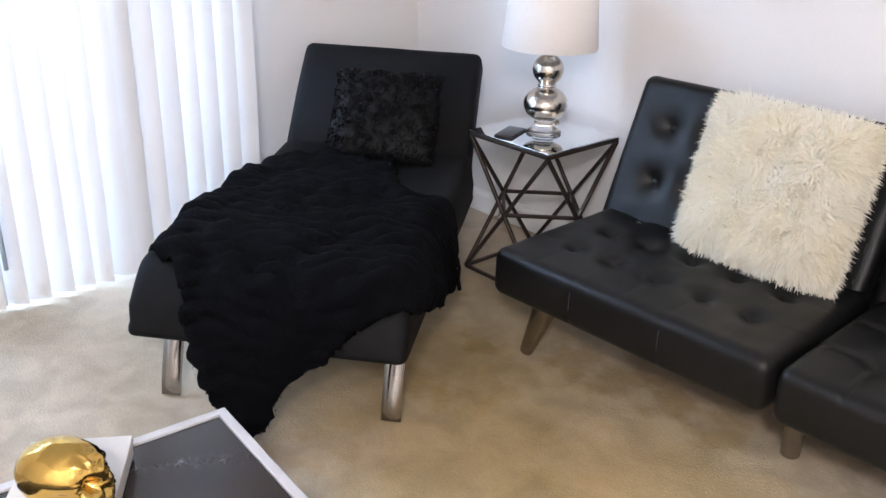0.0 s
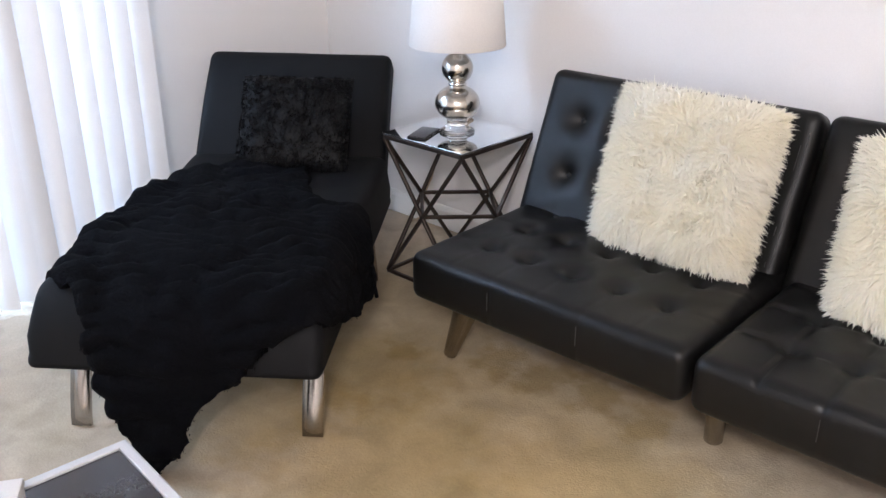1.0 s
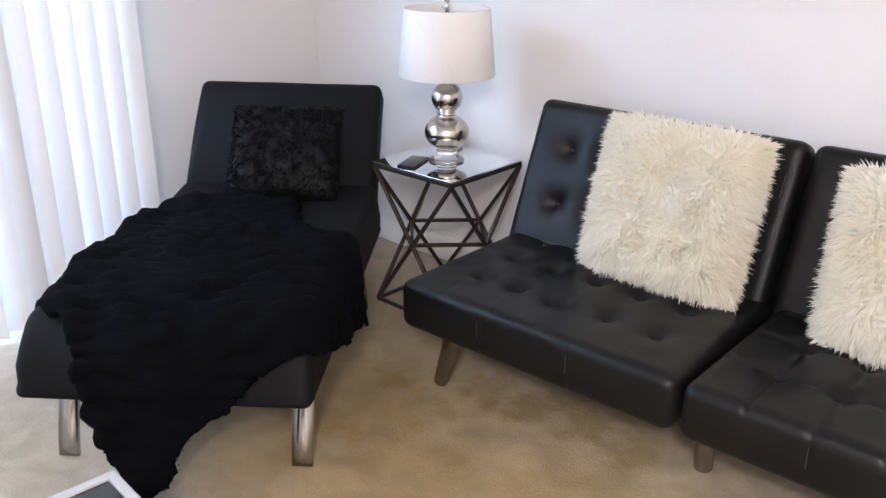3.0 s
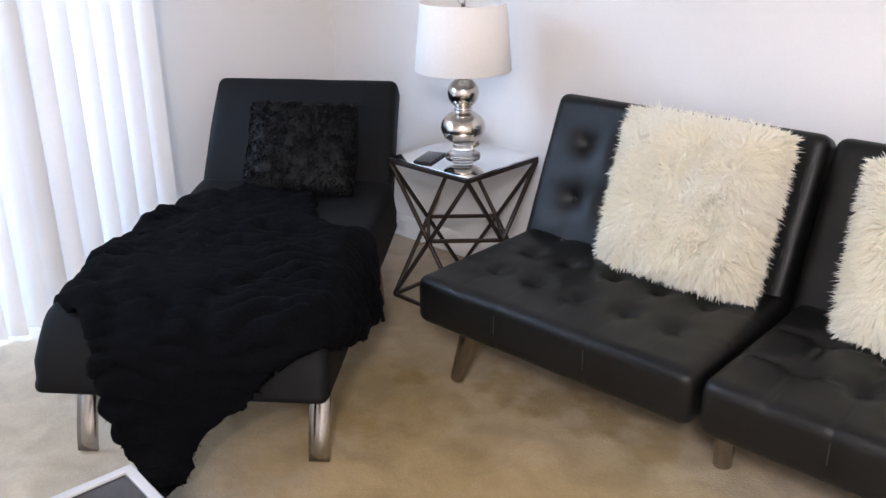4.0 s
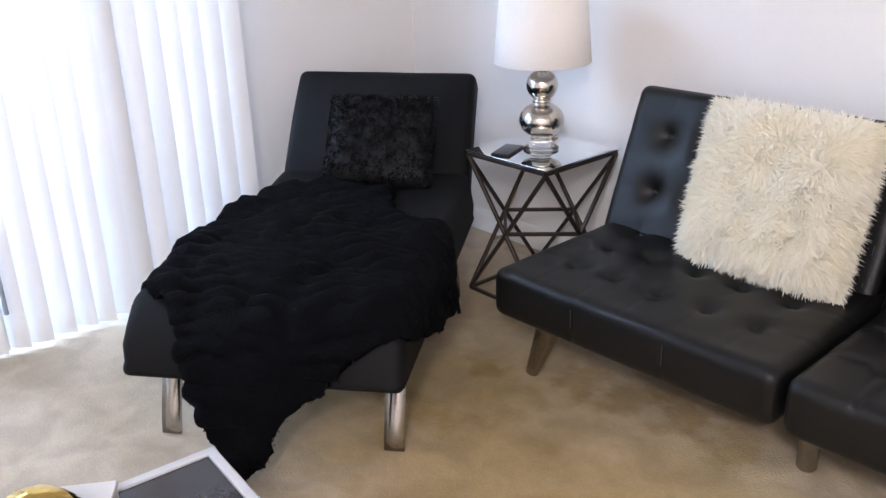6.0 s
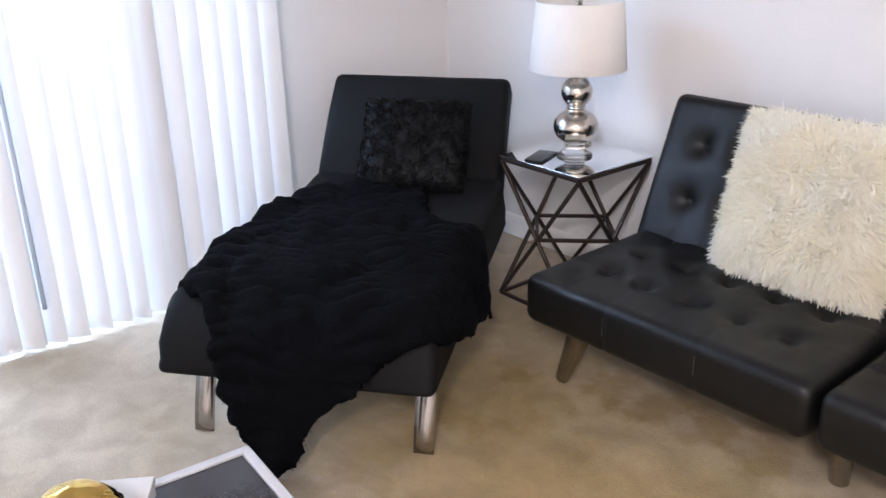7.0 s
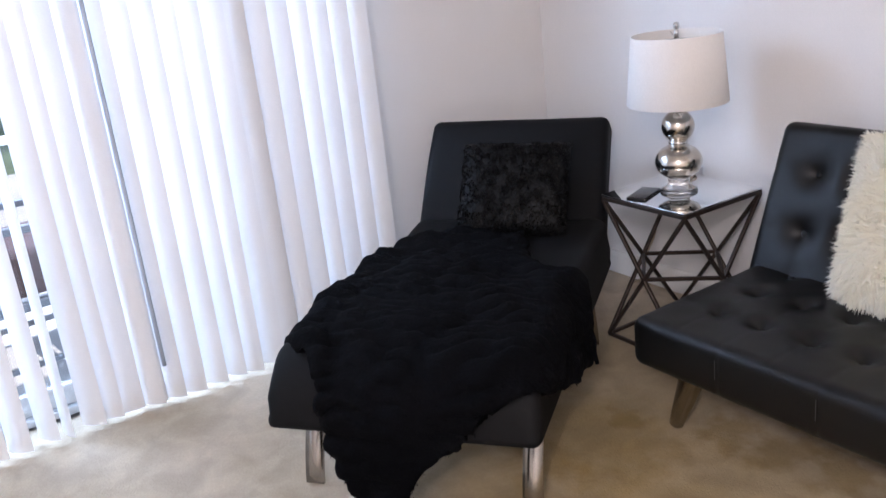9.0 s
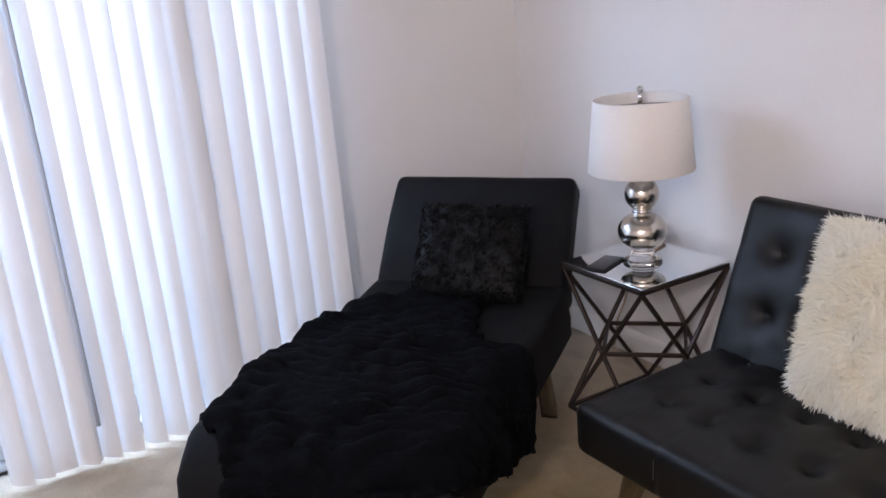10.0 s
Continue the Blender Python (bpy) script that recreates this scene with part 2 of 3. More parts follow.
def ribbon(name, path, width, thick, mat):
    """A flat bar bent along a path in the (y, z) plane, width along x."""
    p = np.array(path, float)
    verts, faces = [], []
    for i in range(len(p)):
        t = p[min(i + 1, len(p) - 1)] - p[max(i - 1, 0)]
        t /= np.linalg.norm(t)
        nrm = np.array([-t[1], t[0]]) * thick / 2
        for sx, sn in ((-1, -1), (1, -1), (1, 1), (-1, 1)):
            verts.append((sx * width / 2, p[i, 0] + sn * nrm[0], p[i, 1] + sn * nrm[1]))
    for i in range(len(p) - 1):
        for k in range(4):
            faces.append((i * 4 + k, i * 4 + (k + 1) % 4, i * 4 + 4 + (k + 1) % 4, i * 4 + 4 + k))
    faces += [(3, 2, 1, 0), tuple(len(verts) - 4 + k for k in range(4))]
    return mesh_of(name, verts, faces, mat, smooth=False)


def tube(name, points, r, mat, n=8):
    p = [Vector(q) for q in points]
    verts, faces = [], []
    for i in range(len(p)):
        t = (p[min(i + 1, len(p) - 1)] - p[max(i - 1, 0)]).normalized()
        s = t.cross(Vector((0.3, 0.2, 1))).normalized()
        u = t.cross(s)
        for k in range(n):
            a = 2 * math.pi * k / n
            verts.append(tuple(p[i] + (s * math.cos(a) + u * math.sin(a)) * r))
    for i in range(len(p) - 1):
        for k in range(n):
            faces.append((i * n + k, i * n + (k + 1) % n, i * n + n + (k + 1) % n, i * n + n + k))
    faces += [tuple(range(n - 1, -1, -1)), tuple(range(len(verts) - n, len(verts)))]
    return mesh_of(name, verts, faces, mat)


def strands(name, roots, ways, length, width, mat, seed, droop=0.3, tangle=0.4):
    """Tapered, bent fibres from the roots along the ways."""
    rng = np.random.default_rng(seed)
    n = len(roots)
    ways = ways + rng.normal(0, tangle, (n, 3))
    ways /= np.linalg.norm(ways, axis=1, keepdims=True)
    ln = length * rng.uniform(0.55, 1.15, (n, 1))
    side = np.cross(ways, rng.normal(0, 1, (n, 3)))
    side /= np.linalg.norm(side, axis=1, keepdims=True)
    wd = width * rng.uniform(0.6, 1.3, (n, 1))
    fall = np.array([[0, 0, -1.0]]) * droop
    mid = roots + ways * ln * 0.55 + fall * ln * 0.25
    tip = roots + ways * ln * 0.95 + fall * ln * 0.8 + rng.normal(0, 0.12, (n, 3)) * ln
    v = np.stack([roots - side * wd, roots + side * wd, mid + side * wd * 0.8, mid - side * wd * 0.8, tip], 1).reshape(-1, 3)
    base = np.arange(n) * 5
    faces = [(b, b + 1, b + 2, b + 3) for b in base] + [(b + 3, b + 2, b + 4) for b in base]
    return mesh_of(name, v, faces, mat)


def pillow_shape(w, h, t, n=28, pinch=0.06):
    """A square cushion standing in the xz plane, its front at -y: points, faces and outward normals."""
    g = np.linspace(-1, 1, n + 1)
    verts, faces = [], []
    for sgn in (-1, 1):
        for a in g:
            for b in g:
                e = max(0.0, (1 - a ** 4) * (1 - b ** 4)) ** 0.5
                k = 1 - pinch * (a * a + b * b - a * a * b * b * 1.3)
                verts.append((a * w / 2 * k, sgn * t / 2 * e, b * h / 2 * k))
    m = (n + 1) ** 2
    for s in range(2):
        for i in range(n):
            for j in range(n):
                q = [s * m + i * (n + 1) + j, s * m + (i + 1) * (n + 1) + j, s * m + (i + 1) * (n + 1) + j + 1, s * m + i * (n + 1) + j + 1]
                faces.append(q if s == 0 else q[::-1])
    return np.array(verts), faces


def closed(me):
    bm = bmesh.new()
    bm.from_mesh(me)
    bmesh.ops.remove_doubles(bm, verts=bm.verts, dist=0.0005)
    bmesh.ops.recalc_face_normals(bm, faces=bm.faces)
    bm.to_mesh(me)
    bm.free()
    return me


# ---- structure ----
def slab(name, x0, x1, y0, y1, z0, z1, mat, label, category, parent=None):
    v = [(x, y, z) for z in (z0, z1) for x, y in ((x0, y0), (x1, y0), (x1, y1), (x0, y1))]
    f = [(3, 2, 1, 0), (4, 5, 6, 7), (0, 1, 5, 4), (1, 2, 6, 5), (2, 3, 7, 6), (3, 0, 4, 7)]
    ob = new(name, mesh_of(name, v, f, mat, smooth=False))
    if parent:
        ob.parent = parent
        return ob
    return tagged(ob, label, category, kind="structure")


XE, YS, HT, T = 4.7, -4.7, 2.44, 0.14
Y0, Y1, DOOR_TOP = -1.00, -3.42, 2.06          # the sliding door's opening in the window wall
WALL_Y = 0.005
WX = -0.070                                    # the window wall's inner face


def carpet_floor():
    n = 150
    xs, ys = np.linspace(WX, XE, n), np.linspace(YS, WALL_Y, n)
    verts = []
    for y in ys:
        for x in xs:
            z = 0.004 * noise.noise(Vector((x * 9, y * 9, 0))) + 0.003 * noise.noise(Vector((x * 26, y * 26, 5)))
            verts.append((x, y, z - 0.004))
    faces = [(j * n + i, j * n + i + 1, (j + 1) * n + i + 1, (j + 1) * n + i) for j in range(n - 1) for i in range(n - 1)]
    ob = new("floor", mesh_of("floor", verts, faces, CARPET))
    tagged(ob, "worn beige cut-pile carpet with faint brown stains and painted-in shade around the furniture", "carpet", kind="structure")


carpet_floor()
slab("subfloor", WX - T, XE + T, YS - T, WALL_Y + T, -0.12, -0.02, CONCRETE, "plain concrete slab under the carpet", "floor")
slab("wall_north", WX - T, XE + T, WALL_Y, WALL_Y + T, -0.02, HT, WALL, "off-white painted wall behind the sofa", "wall")
slab("wall_east", XE, XE + T, YS, WALL_Y, -0.02, HT, WALL, "plain off-white painted wall", "wall")
slab("wall_south", WX - T, XE + T, YS - T, YS, -0.02, HT, WALL, "plain off-white painted wall", "wall")
wall_w = thing("wall_west", pose(0, 0, 0), "off-white painted wall with a sliding door opening", "wall", kind="structure")
slab("wall_panel", WX - T, WX, Y0, WALL_Y, -0.02, HT, WALL, "", "", wall_w)
slab("wall_panel", WX - T, WX, YS, Y1, -0.02, HT, WALL, "", "", wall_w)
slab("wall_panel", WX - T, WX, Y1, Y0, DOOR_TOP, HT, WALL, "", "", wall_w)
slab("ceiling", WX - T, XE + T, YS - T, WALL_Y + T, HT, HT + 0.15, CEIL, "plain white ceiling", "ceiling")


def baseboard(name, w, m):
    prof = [(0, 0), (0.014, 0), (0.014, 0.075), (0.011, 0.088), (0.006, 0.095), (0, 0.097)]
    verts = [(x, -a, z) for x in (0, w) for a, z in prof]
    k = len(prof)
    faces = [(i, i + 1, k + i + 1, k + i) for i in range(k - 1)] + [tuple(range(k)), tuple(range(2 * k - 1, k - 1, -1))]
    ob = new(name, mesh_of(name, verts, faces, TRIM, smooth=False))
    ob.matrix_basis = m
    tagged(ob, "low white painted baseboard along the wall", "baseboard", kind="structure")


baseboard("baseboard", XE - WX - 0.016, pose(WX + 0.016, WALL_Y - 0.001, 0))
baseboard("baseboard", abs(Y0) - 0.06, pose(WX + 0.001, -abs(Y0) + 0.06, 0, 0, 0, 90))


# ---- sliding door ----
def sliding_door():
    d = thing("door_1", pose(WX - 0.07, 0, 0), "aluminium sliding glass door behind vertical blinds", "sliding door", kind="structure")
    w = abs(Y1 - Y0)

    def rail(name, y0, y1, z0, z1, x0, x1, mat, bev=0.006):
        me = block(name, x1 - x0, abs(y1 - y0), z1 - z0, bev, mat, n=(1, 1, 1))
        part(name, me, d, m=pose((x0 + x1) / 2, (y0 + y1) / 2, z0))

    rail("frame_jamb", Y0 - 0.04, Y0, 0, DOOR_TOP, -0.06, 0.06, ALU)
    rail("frame_jamb", Y1, Y1 + 0.04, 0, DOOR_TOP, -0.06, 0.06, ALU)
    rail("frame_head", Y1 + 0.042, Y0 - 0.042, DOOR_TOP - 0.045, DOOR_TOP - 0.002, -0.06, 0.06, ALU)
    rail("frame_sill", Y1 + 0.042, Y0 - 0.042, 0.0, 0.03, -0.06, 0.06, ALU)
    mid = -2.05
    for k, (a, b, x) in enumerate(((Y0 - 0.042, mid - 0.03, -0.03), (mid + 0.03, Y1 + 0.042, 0.02))):
        rail("stile", a - 0.055, a, 0.032, DOOR_TOP - 0.048, x - 0.018, x + 0.018, ALU)
        rail("stile", b, b + 0.055, 0.032, DOOR_TOP - 0.048, x - 0.018, x + 0.018, ALU)
        rail("bottom_rail", b + 0.056, a - 0.056, 0.032, 0.11, x - 0.018, x + 0.018, ALU)
        rail("top_rail", b + 0.056, a - 0.056, DOOR_TOP - 0.11, DOOR_TOP - 0.048, x - 0.018, x + 0.018, ALU)
        me = block("pane", 0.006, a - b - 0.113, DOOR_TOP - 0.222, 0.001, GLASS, n=(1, 1, 1), smooth=False)
        ob = part("pane", me, d, "clear window glass", pose(x, (a + b) / 2, 0.111))
        ob.visible_shadow = False
    rail("mullion", -1.515, -1.365, 0.032, DOOR_TOP - 0.048, 0.040, 0.058, ALU)


sliding_door()


# ---- vertical blinds ----
def slat_mesh(height, tail):
    n, rows = 8, 24
    verts, faces = [], []
    for k in range(rows + 1):
        z = 0.014 + (height - 0.014) * k / rows
        for i in range(n + 1):
            s = i / n * 2 - 1
            sway = tail * (1 - k / rows) ** 2
            verts.append((0.0085 * (1 - s * s) + sway, s * 0.0445, z))
    for k in range(rows):
        for i in range(n):
            a = k * (n + 1) + i
            faces.append((a, a + 1, a + n + 2, a + n + 1))
    base = len(verts)
    for z in (0.030, 0.075):
        for i in range(1, n):
            s = i / n * 2 - 1
            verts.append((0.0085 * (1 - s * s) + tail * 0.97 - 0.003, s * 0.0445, z))
    for i in range(n - 2):
        faces.append((base + i, base + i + 1, base + n + i, base + n - 1 + i))
    return mesh_of("slat", verts, faces, SLAT)


def vertical_blinds():
    b = thing("vertical_blinds", pose(0.085, 0, 0), "white vinyl vertical blinds hanging nearly closed over the sliding door", "blinds")
    part("headrail", block("headrail", 0.05, 2.66, 0.045, 0.006, WHITE_LAC, n=(1, 1, 1)), b, m=pose(0, -2.21, 2.10))
    part("valance", block("valance", 0.008, 2.70, 0.09, 0.003, SLAT, n=(1, 1, 1)), b, m=pose(0.06, -2.21, 2.07))
    rng = random.Random(8)
    shapes = [slat_mesh(2.095, t) for t in (0.0, 0.012, -0.010)]
    y, k = -0.983, 0
    while y > -3.47:
        turn = 36 + rng.choice((-11, -7, -3, 0, 3, 6, 10))
        if 7 <= k <= 13:
            turn += 7
        if k in (6, 14):
            turn = 8
        if k == 17:
            turn = 74
        if k == 18:
            turn = 50
        part("slat", shapes[rng.randrange(3)], b, m=pose(0, y + rng.uniform(-0.004, 0.004) + (0.024 if k > 15 else 0), 0, 0, 0, -turn))
        if k in (6, 13):
            part("slat", shapes[0], b, m=pose(-0.020, y + 0.012, 0, 0, 0, -turn + 4))
        y -= 0.0755
        k += 1
    part("tilt_wand", tube("tilt_wand", [(0.0, 0, z) for z in (0.16, 0.6, 1.2, 2.06)], 0.0075, DOOR_GREY, 10), b,
         "blue-grey plastic tilt wand", pose(0.045, -1.913, 0))


vertical_blinds()


# ---- tufted sofa ----
def tufted(cols, rows, depth, width, seams, front):
    """Pulls a block's face in at buttons and along the seams between them."""
    def shape(v):
        x, y = v[:, 0], v[:, 1]
        top = v[:, 2].max()
        face = np.clip((v[:, 2] - top * 0.55) / (top * 0.4), 0, 1)
        dip = np.zeros(len(v))
        for cx in cols:
            dip = np.maximum(dip, seams * np.exp(-((x - cx) / 0.007) ** 2))
            for cy in rows:
                r2 = ((x - cx) ** 2 + (y - cy) ** 2) / width ** 2
                pull = depth * (0.35 if cy > 0.15 else 1.0)
                dip = np.maximum(dip, pull * (0.62 * np.exp(-r2 * 2.2) + 0.38 * np.exp(-r2 * 14)))
        for cy in rows:
            dip = np.maximum(dip, seams * 0.9 * np.exp(-((y - cy) / 0.008) ** 2))
        v = v.copy()
        v[:, 2] -= dip * face
        edge = np.clip((-y - (front - 0.02)) / 0.02, 0, 1)
        for cx in cols[1::2] if len(cols) > 3 else cols:
            v[:, 1] += edge * 0.004 * np.exp(-((x - cx) / 0.006) ** 2)
        # the middle of the pad is a little fuller, with loose wrinkles
        v[:, 2] += face * 0.006 * np.cos(x * 3.0) * np.cos(y * 4.5)
        v[:, 2] += face * np.array([0.0022 * noise.noise(Vector((a * 14, b * 14, 1))) for a, b in zip(x, y)])
        return v
    return shape


SOFA = pose(1.325, -0.886, 0, 0, 0, 1.2)
HALF_W, SEAT_D = 0.888, 0.66


def sofa():
    s = thing("futon_sofa", SOFA, "armless black faux-leather futon sofa with button tufting and chrome legs", "sofa")
    cols = [-0.29, -0.145, 0.0, 0.145, 0.29]
    for k in range(2):
        cx = HALF_W / 2 + k * (HALF_W + 0.014)
        seat = block("seat", HALF_W, SEAT_D, 0.150, 0.034, LEATHER, n=(104, 64, 3),
                     shape=tufted(cols, [-0.135, 0.045, 0.20], 0.030, 0.056, 0.0014 + 0.0065 * k, SEAT_D / 2))
        st = part("seat", seat, s, m=pose(cx, SEAT_D / 2, 0.222))
        back = block("backrest", HALF_W, 0.55, 0.105, 0.034, LEATHER, n=(104, 48, 3),
                     shape=tufted(cols, [-0.06, 0.12], 0.030, 0.074, 0.0016, 9.0))
        bk = part("backrest", back, s, m=pose(cx - 0.018, 0.672, 0.566, 68 + 1.5 * k, 0, 0) @ pose(0, -0.04, -0.06))
        for c in cols:
            for r in (-0.135, 0.045, 0.20):
                part("button", BUTTON, st, m=pose(c, r, 0.1255 if r < 0.15 else 0.1445))
            for r in (-0.06, 0.12):
                part("button", BUTTON, bk, m=pose(c, r, 0.081))
        # top-stitching down the front and along the inner side of the backrest
        for c in cols[1::2]:
            part("stitching", bar("stitching", (c, -SEAT_D / 2 - 0.0006, 0.058), (c, -SEAT_D / 2 - 0.0006, 0.113), 0.0018, THREAD), st)
        for dx in (-0.008, 0.006):
            part("stitching", bar("stitching", (HALF_W / 2 - 0.03 + dx, -0.17, 0.1045), (HALF_W / 2 - 0.03 + dx, 0.21, 0.1045), 0.0025, THREAD), bk)
    leg = lathe("leg", [(0.0, 0.0), (0.018, 0.0), (0.021, 0.004), (0.024, 0.03), (0.038, 0.16), (0.045, 0.218), (0.0, 0.218)], LEG_METAL, 28)
    post = lathe("leg", [(0.0, 0.0), (0.022, 0.0), (0.025, 0.004), (0.026, 0.03), (0.030, 0.16), (0.032, 0.224), (0.0, 0.224)], LEG_METAL, 28)
    for x, y, tx, ty in ((0.070, 0.106, -10, 14), (0.882, 0.245, 0, 0), (1.69, 0.100, -10, -12), (0.090, 0.54, 10, 12), (0.888, 0.53, 0, 0), (1.69, 0.54, 10, -12)):
        part("leg", leg if tx else post, s, "tapered chrome leg", pose(x, y, 0.006 if tx else 0.0, tx, ty, 0))
    for y in (0.2, 0.5):
        part("frame_rail", block("frame_rail", 1.74, 0.04, 0.03, 0.005, BRONZE, n=(1, 1, 1)), s, m=pose(0.89, y, 0.183))
    for x in (0.445, 1.34):
        part("rear_panel", block("rear_panel", 0.86, 0.03, 0.16, 0.008, LEATHER_MATT, n=(2, 1, 2)), s, m=pose(x, 0.665, 0.205))
    for x in (0.15, 0.80, 0.97, 1.63):
        part("hinge", block("hinge", 0.03, 0.16, 0.085, 0.008, BRONZE, n=(1, 1, 1)), s, m=pose(x, 0.60, 0.24))


BUTTON = lathe("button", [(0.0, 0.004), (0.006, 0.0035), (0.0105, 0.001), (0.0115, -0.004), (0.0, -0.006)], LEATHER, 14)
sofa()


# ---- shaggy ivory cushions ----
def fur_cushion(m, seed):
    c = thing("fur_cushion", m, "square ivory shaggy faux-fur cushion leaning on the sofa back", "cushion", "ivory cushions on the sofa")
    w, h, t = 0.46, 0.44, 0.13
    v, f = pillow_shape(w, h, t)
    part("cover", closed(mesh_of("cover", v, f, IVORY)), c)
    rng = np.random.default_rng(seed)
    n = 32000
    a, b = rng.uniform(-1, 1, n), rng.uniform(-1, 1, n)
    rim = rng.random(n) < 0.26
    side = rng.integers(0, 4, n)
    a = np.where(rim & (side == 0), 1, np.where(rim & (side == 1), -1, a))
    b = np.where(rim & (side == 2), 1, np.where(rim & (side == 3), -1, b))
    sg = np.where(rng.random(n) < 0.85, -1.0, 1.0)
    e = np.sqrt(np.maximum(0, (1 - a ** 4) * (1 - b ** 4)))
    k = 1 - 0.06 * (a * a + b * b - a * a * b * b * 1.3)
    roots = np.stack([a * w / 2 * k, sg * t / 2 * e, b * h / 2 * k], 1)
    # tufts lean together in clumps
    clump = np.array([noise.noise_vector(Vector((p[0] * 17, p[2] * 17, seed))) + 0.5 * noise.noise_vector(Vector((p[0] * 45, p[2] * 45, seed))) for p in roots])
    out = np.stack([a ** 5 * 1.5, sg * (0.25 + 0.75 * e) * 0.13, b ** 5 * 1.5], 1) + clump * np.array([[0.75, 0.12, 0.75]])
    part("fur", strands("fur", roots, out, 0.046, 0.0038, IVORY, seed + 1, droop=0.28, tangle=0.09), c, "long ivory fur", kind="stuff")


fur_cushion(pose(1.897, -0.361, 0.599, -17, 0.3, 0), 11)
fur_cushion(pose(2.592, -0.362, 0.584, -17, -3, 1), 23)


# ---- side table with mirrored top ----
def side_table():
    s, h = 0.368, 0.541
    t = thing("side_table", pose(0.797, -0.477, 0), "geometric dark bronze wire side table with a mirrored glass top", "side table")
    A, B, C, D = (0, 0), (s, 0), (s, s), (0, s)
    ring = (A, B, C, D)
    w = 0.0125
    for (x0, y0), (x1, y1) in zip(ring, ring[1:] + ring[:1]):
        part("top_bar", bar("top_bar", (x0, y0, h - 0.012), (x1, y1, h - 0.012), 0.014, BRONZE), t)
        part("base_bar", bar("base_bar", (x0, y0, 0.010), (x1, y1, 0.010), w, BRONZE), t)
        part("brace", bar("brace", (x0, y0, h - 0.018), (x1, y1, 0.012), w, BRONZE), t)
        part("brace", bar("brace", (x1, y1, h - 0.018), (x0, y0, 0.012), w, BRONZE), t)
    mids = [((a[0] + b[0]) / 2, (a[1] + b[1]) / 2) for a, b in zip(ring, ring[1:] + ring[:1])]
    for a, b in zip(mids, mids[1:] + mids[:1]):
        part("middle_bar", bar("middle_bar", (*a, h / 2), (*b, h / 2), w, BRONZE), t)
    part("mirror_top", block("mirror_top", s + 0.012, s + 0.012, 0.006, 0.0015, MIRROR, n=(1, 1, 1)), t, "mirrored glass top", pose(s / 2, s / 2, h - 0.004))


side_table()
TABLE_Z = 0.543


# ---- table lamp ----
def arc(r, zc, a0, a1, n=14, flat=1.0):
    return [(r * math.cos(radians(a0 + (a1 - a0) * i / n)), zc + flat * r * math.sin(radians(a0 + (a1 - a0) * i / n))) for i in range(n + 1)]


def table_lamp():
    l = thing("table_lamp", pose(0.979, -0.296, TABLE_Z), "table lamp with stacked mirrored glass globes and an off-white drum shade", "table lamp")
    part("foot", lathe("foot", [(0.0, 0.001), (0.058, 0.001), (0.063, 0.004), (0.062, 0.009), (0.050, 0.016), (0.040, 0.024), (0.036, 0.034), (0.037, 0.046), (0.034, 0.050), (0.0, 0.050)], CLEAR), l,
         "flared clear glass foot").visible_shadow = False
    part("lower_globe", lathe("lower_globe", [(0.0, 0.0505), (0.035, 0.0505)] + arc(0.079, 0.105, -63, 66, 18, 0.78) + [(0.029, 0.168), (0.027, 0.173), (0.0, 0.174)], SILVER), l, "mercury glass globe")
    part("collar", lathe("collar", [(0.0, 0.168), (0.030, 0.168), (0.033, 0.172), (0.030, 0.178), (0.0, 0.178)], CHROME), l)
    part("upper_globe", lathe("upper_globe", [(0.0, 0.174), (0.026, 0.174)] + arc(0.0545, 0.226, -60, 64, 16, 0.99) + [(0.022, 0.276), (0.0, 0.277)], SILVER), l, "mercury glass globe")
    part("neck", lathe("neck", [(0.0, 0.272), (0.021, 0.272), (0.021, 0.296), (0.012, 0.308), (0.010, 0.35), (0.0, 0.352)], CHROME), l)
    sh = lathe("shade", [(0.1640, 0.305), (0.1655, 0.307), (0.1455, 0.527), (0.1440, 0.529), (0.1420, 0.527), (0.1615, 0.308), (0.1640, 0.305)], SHADE, 72)
    part("shade", sh, l, "off-white fabric drum shade")
    for k in range(3):
        a = radians(120 * k + 20)
        part("shade_spoke", tube("shade_spoke", [(0, 0, 0.512), (0.1425 * math.cos(a), 0.1425 * math.sin(a), 0.520)], 0.002, CHROME, 6), l)
    part("harp", tube("harp", [(0.055 * math.sin(q), 0, 0.40 - 0.115 * math.cos(q)) for q in np.linspace(0.25, 2 * math.pi - 0.25, 24)], 0.002, CHROME, 6), l)
    part("finial", lathe("finial", [(0.0, 0.512), (0.008, 0.512), (0.008, 0.538), (0.004, 0.542), (0.009, 0.548), (0.011, 0.556), (0.008, 0.564), (0.0, 0.567)], CHROME, 20), l)


table_lamp()


def phone():
    p = thing("phone", pose(0.917, -0.402, TABLE_Z, 0, 0, 22), "black smartphone lying on the mirrored side table", "phone")
    part("body", block("body", 0.068, 0.138, 0.009, 0.003, PHONE, n=(2, 2, 1)), p)
    part("screen", block("screen", 0.062, 0.128, 0.001, 0.0004, DARK_GLASS, n=(1, 1, 1)), p, m=pose(0, 0, 0.0088))


phone()


def lamp_cord():
    me = tube("power_cord", [(0.95, -0.24, 0.546), (0.88, -0.10, 0.550), (0.80, -0.09, 0.535), (0.72, -0.07, 0.44), (0.655, -0.06, 0.325), (0.617, -0.055, 0.226), (0.575, -0.05, 0.155), (0.54, -0.04, 0.03), (0.50, -0.06, 0.006)], 0.0045, CORD)
    tagged(new("power_cord", me), "thin translucent brown lamp cord hanging behind the side table", "cord")


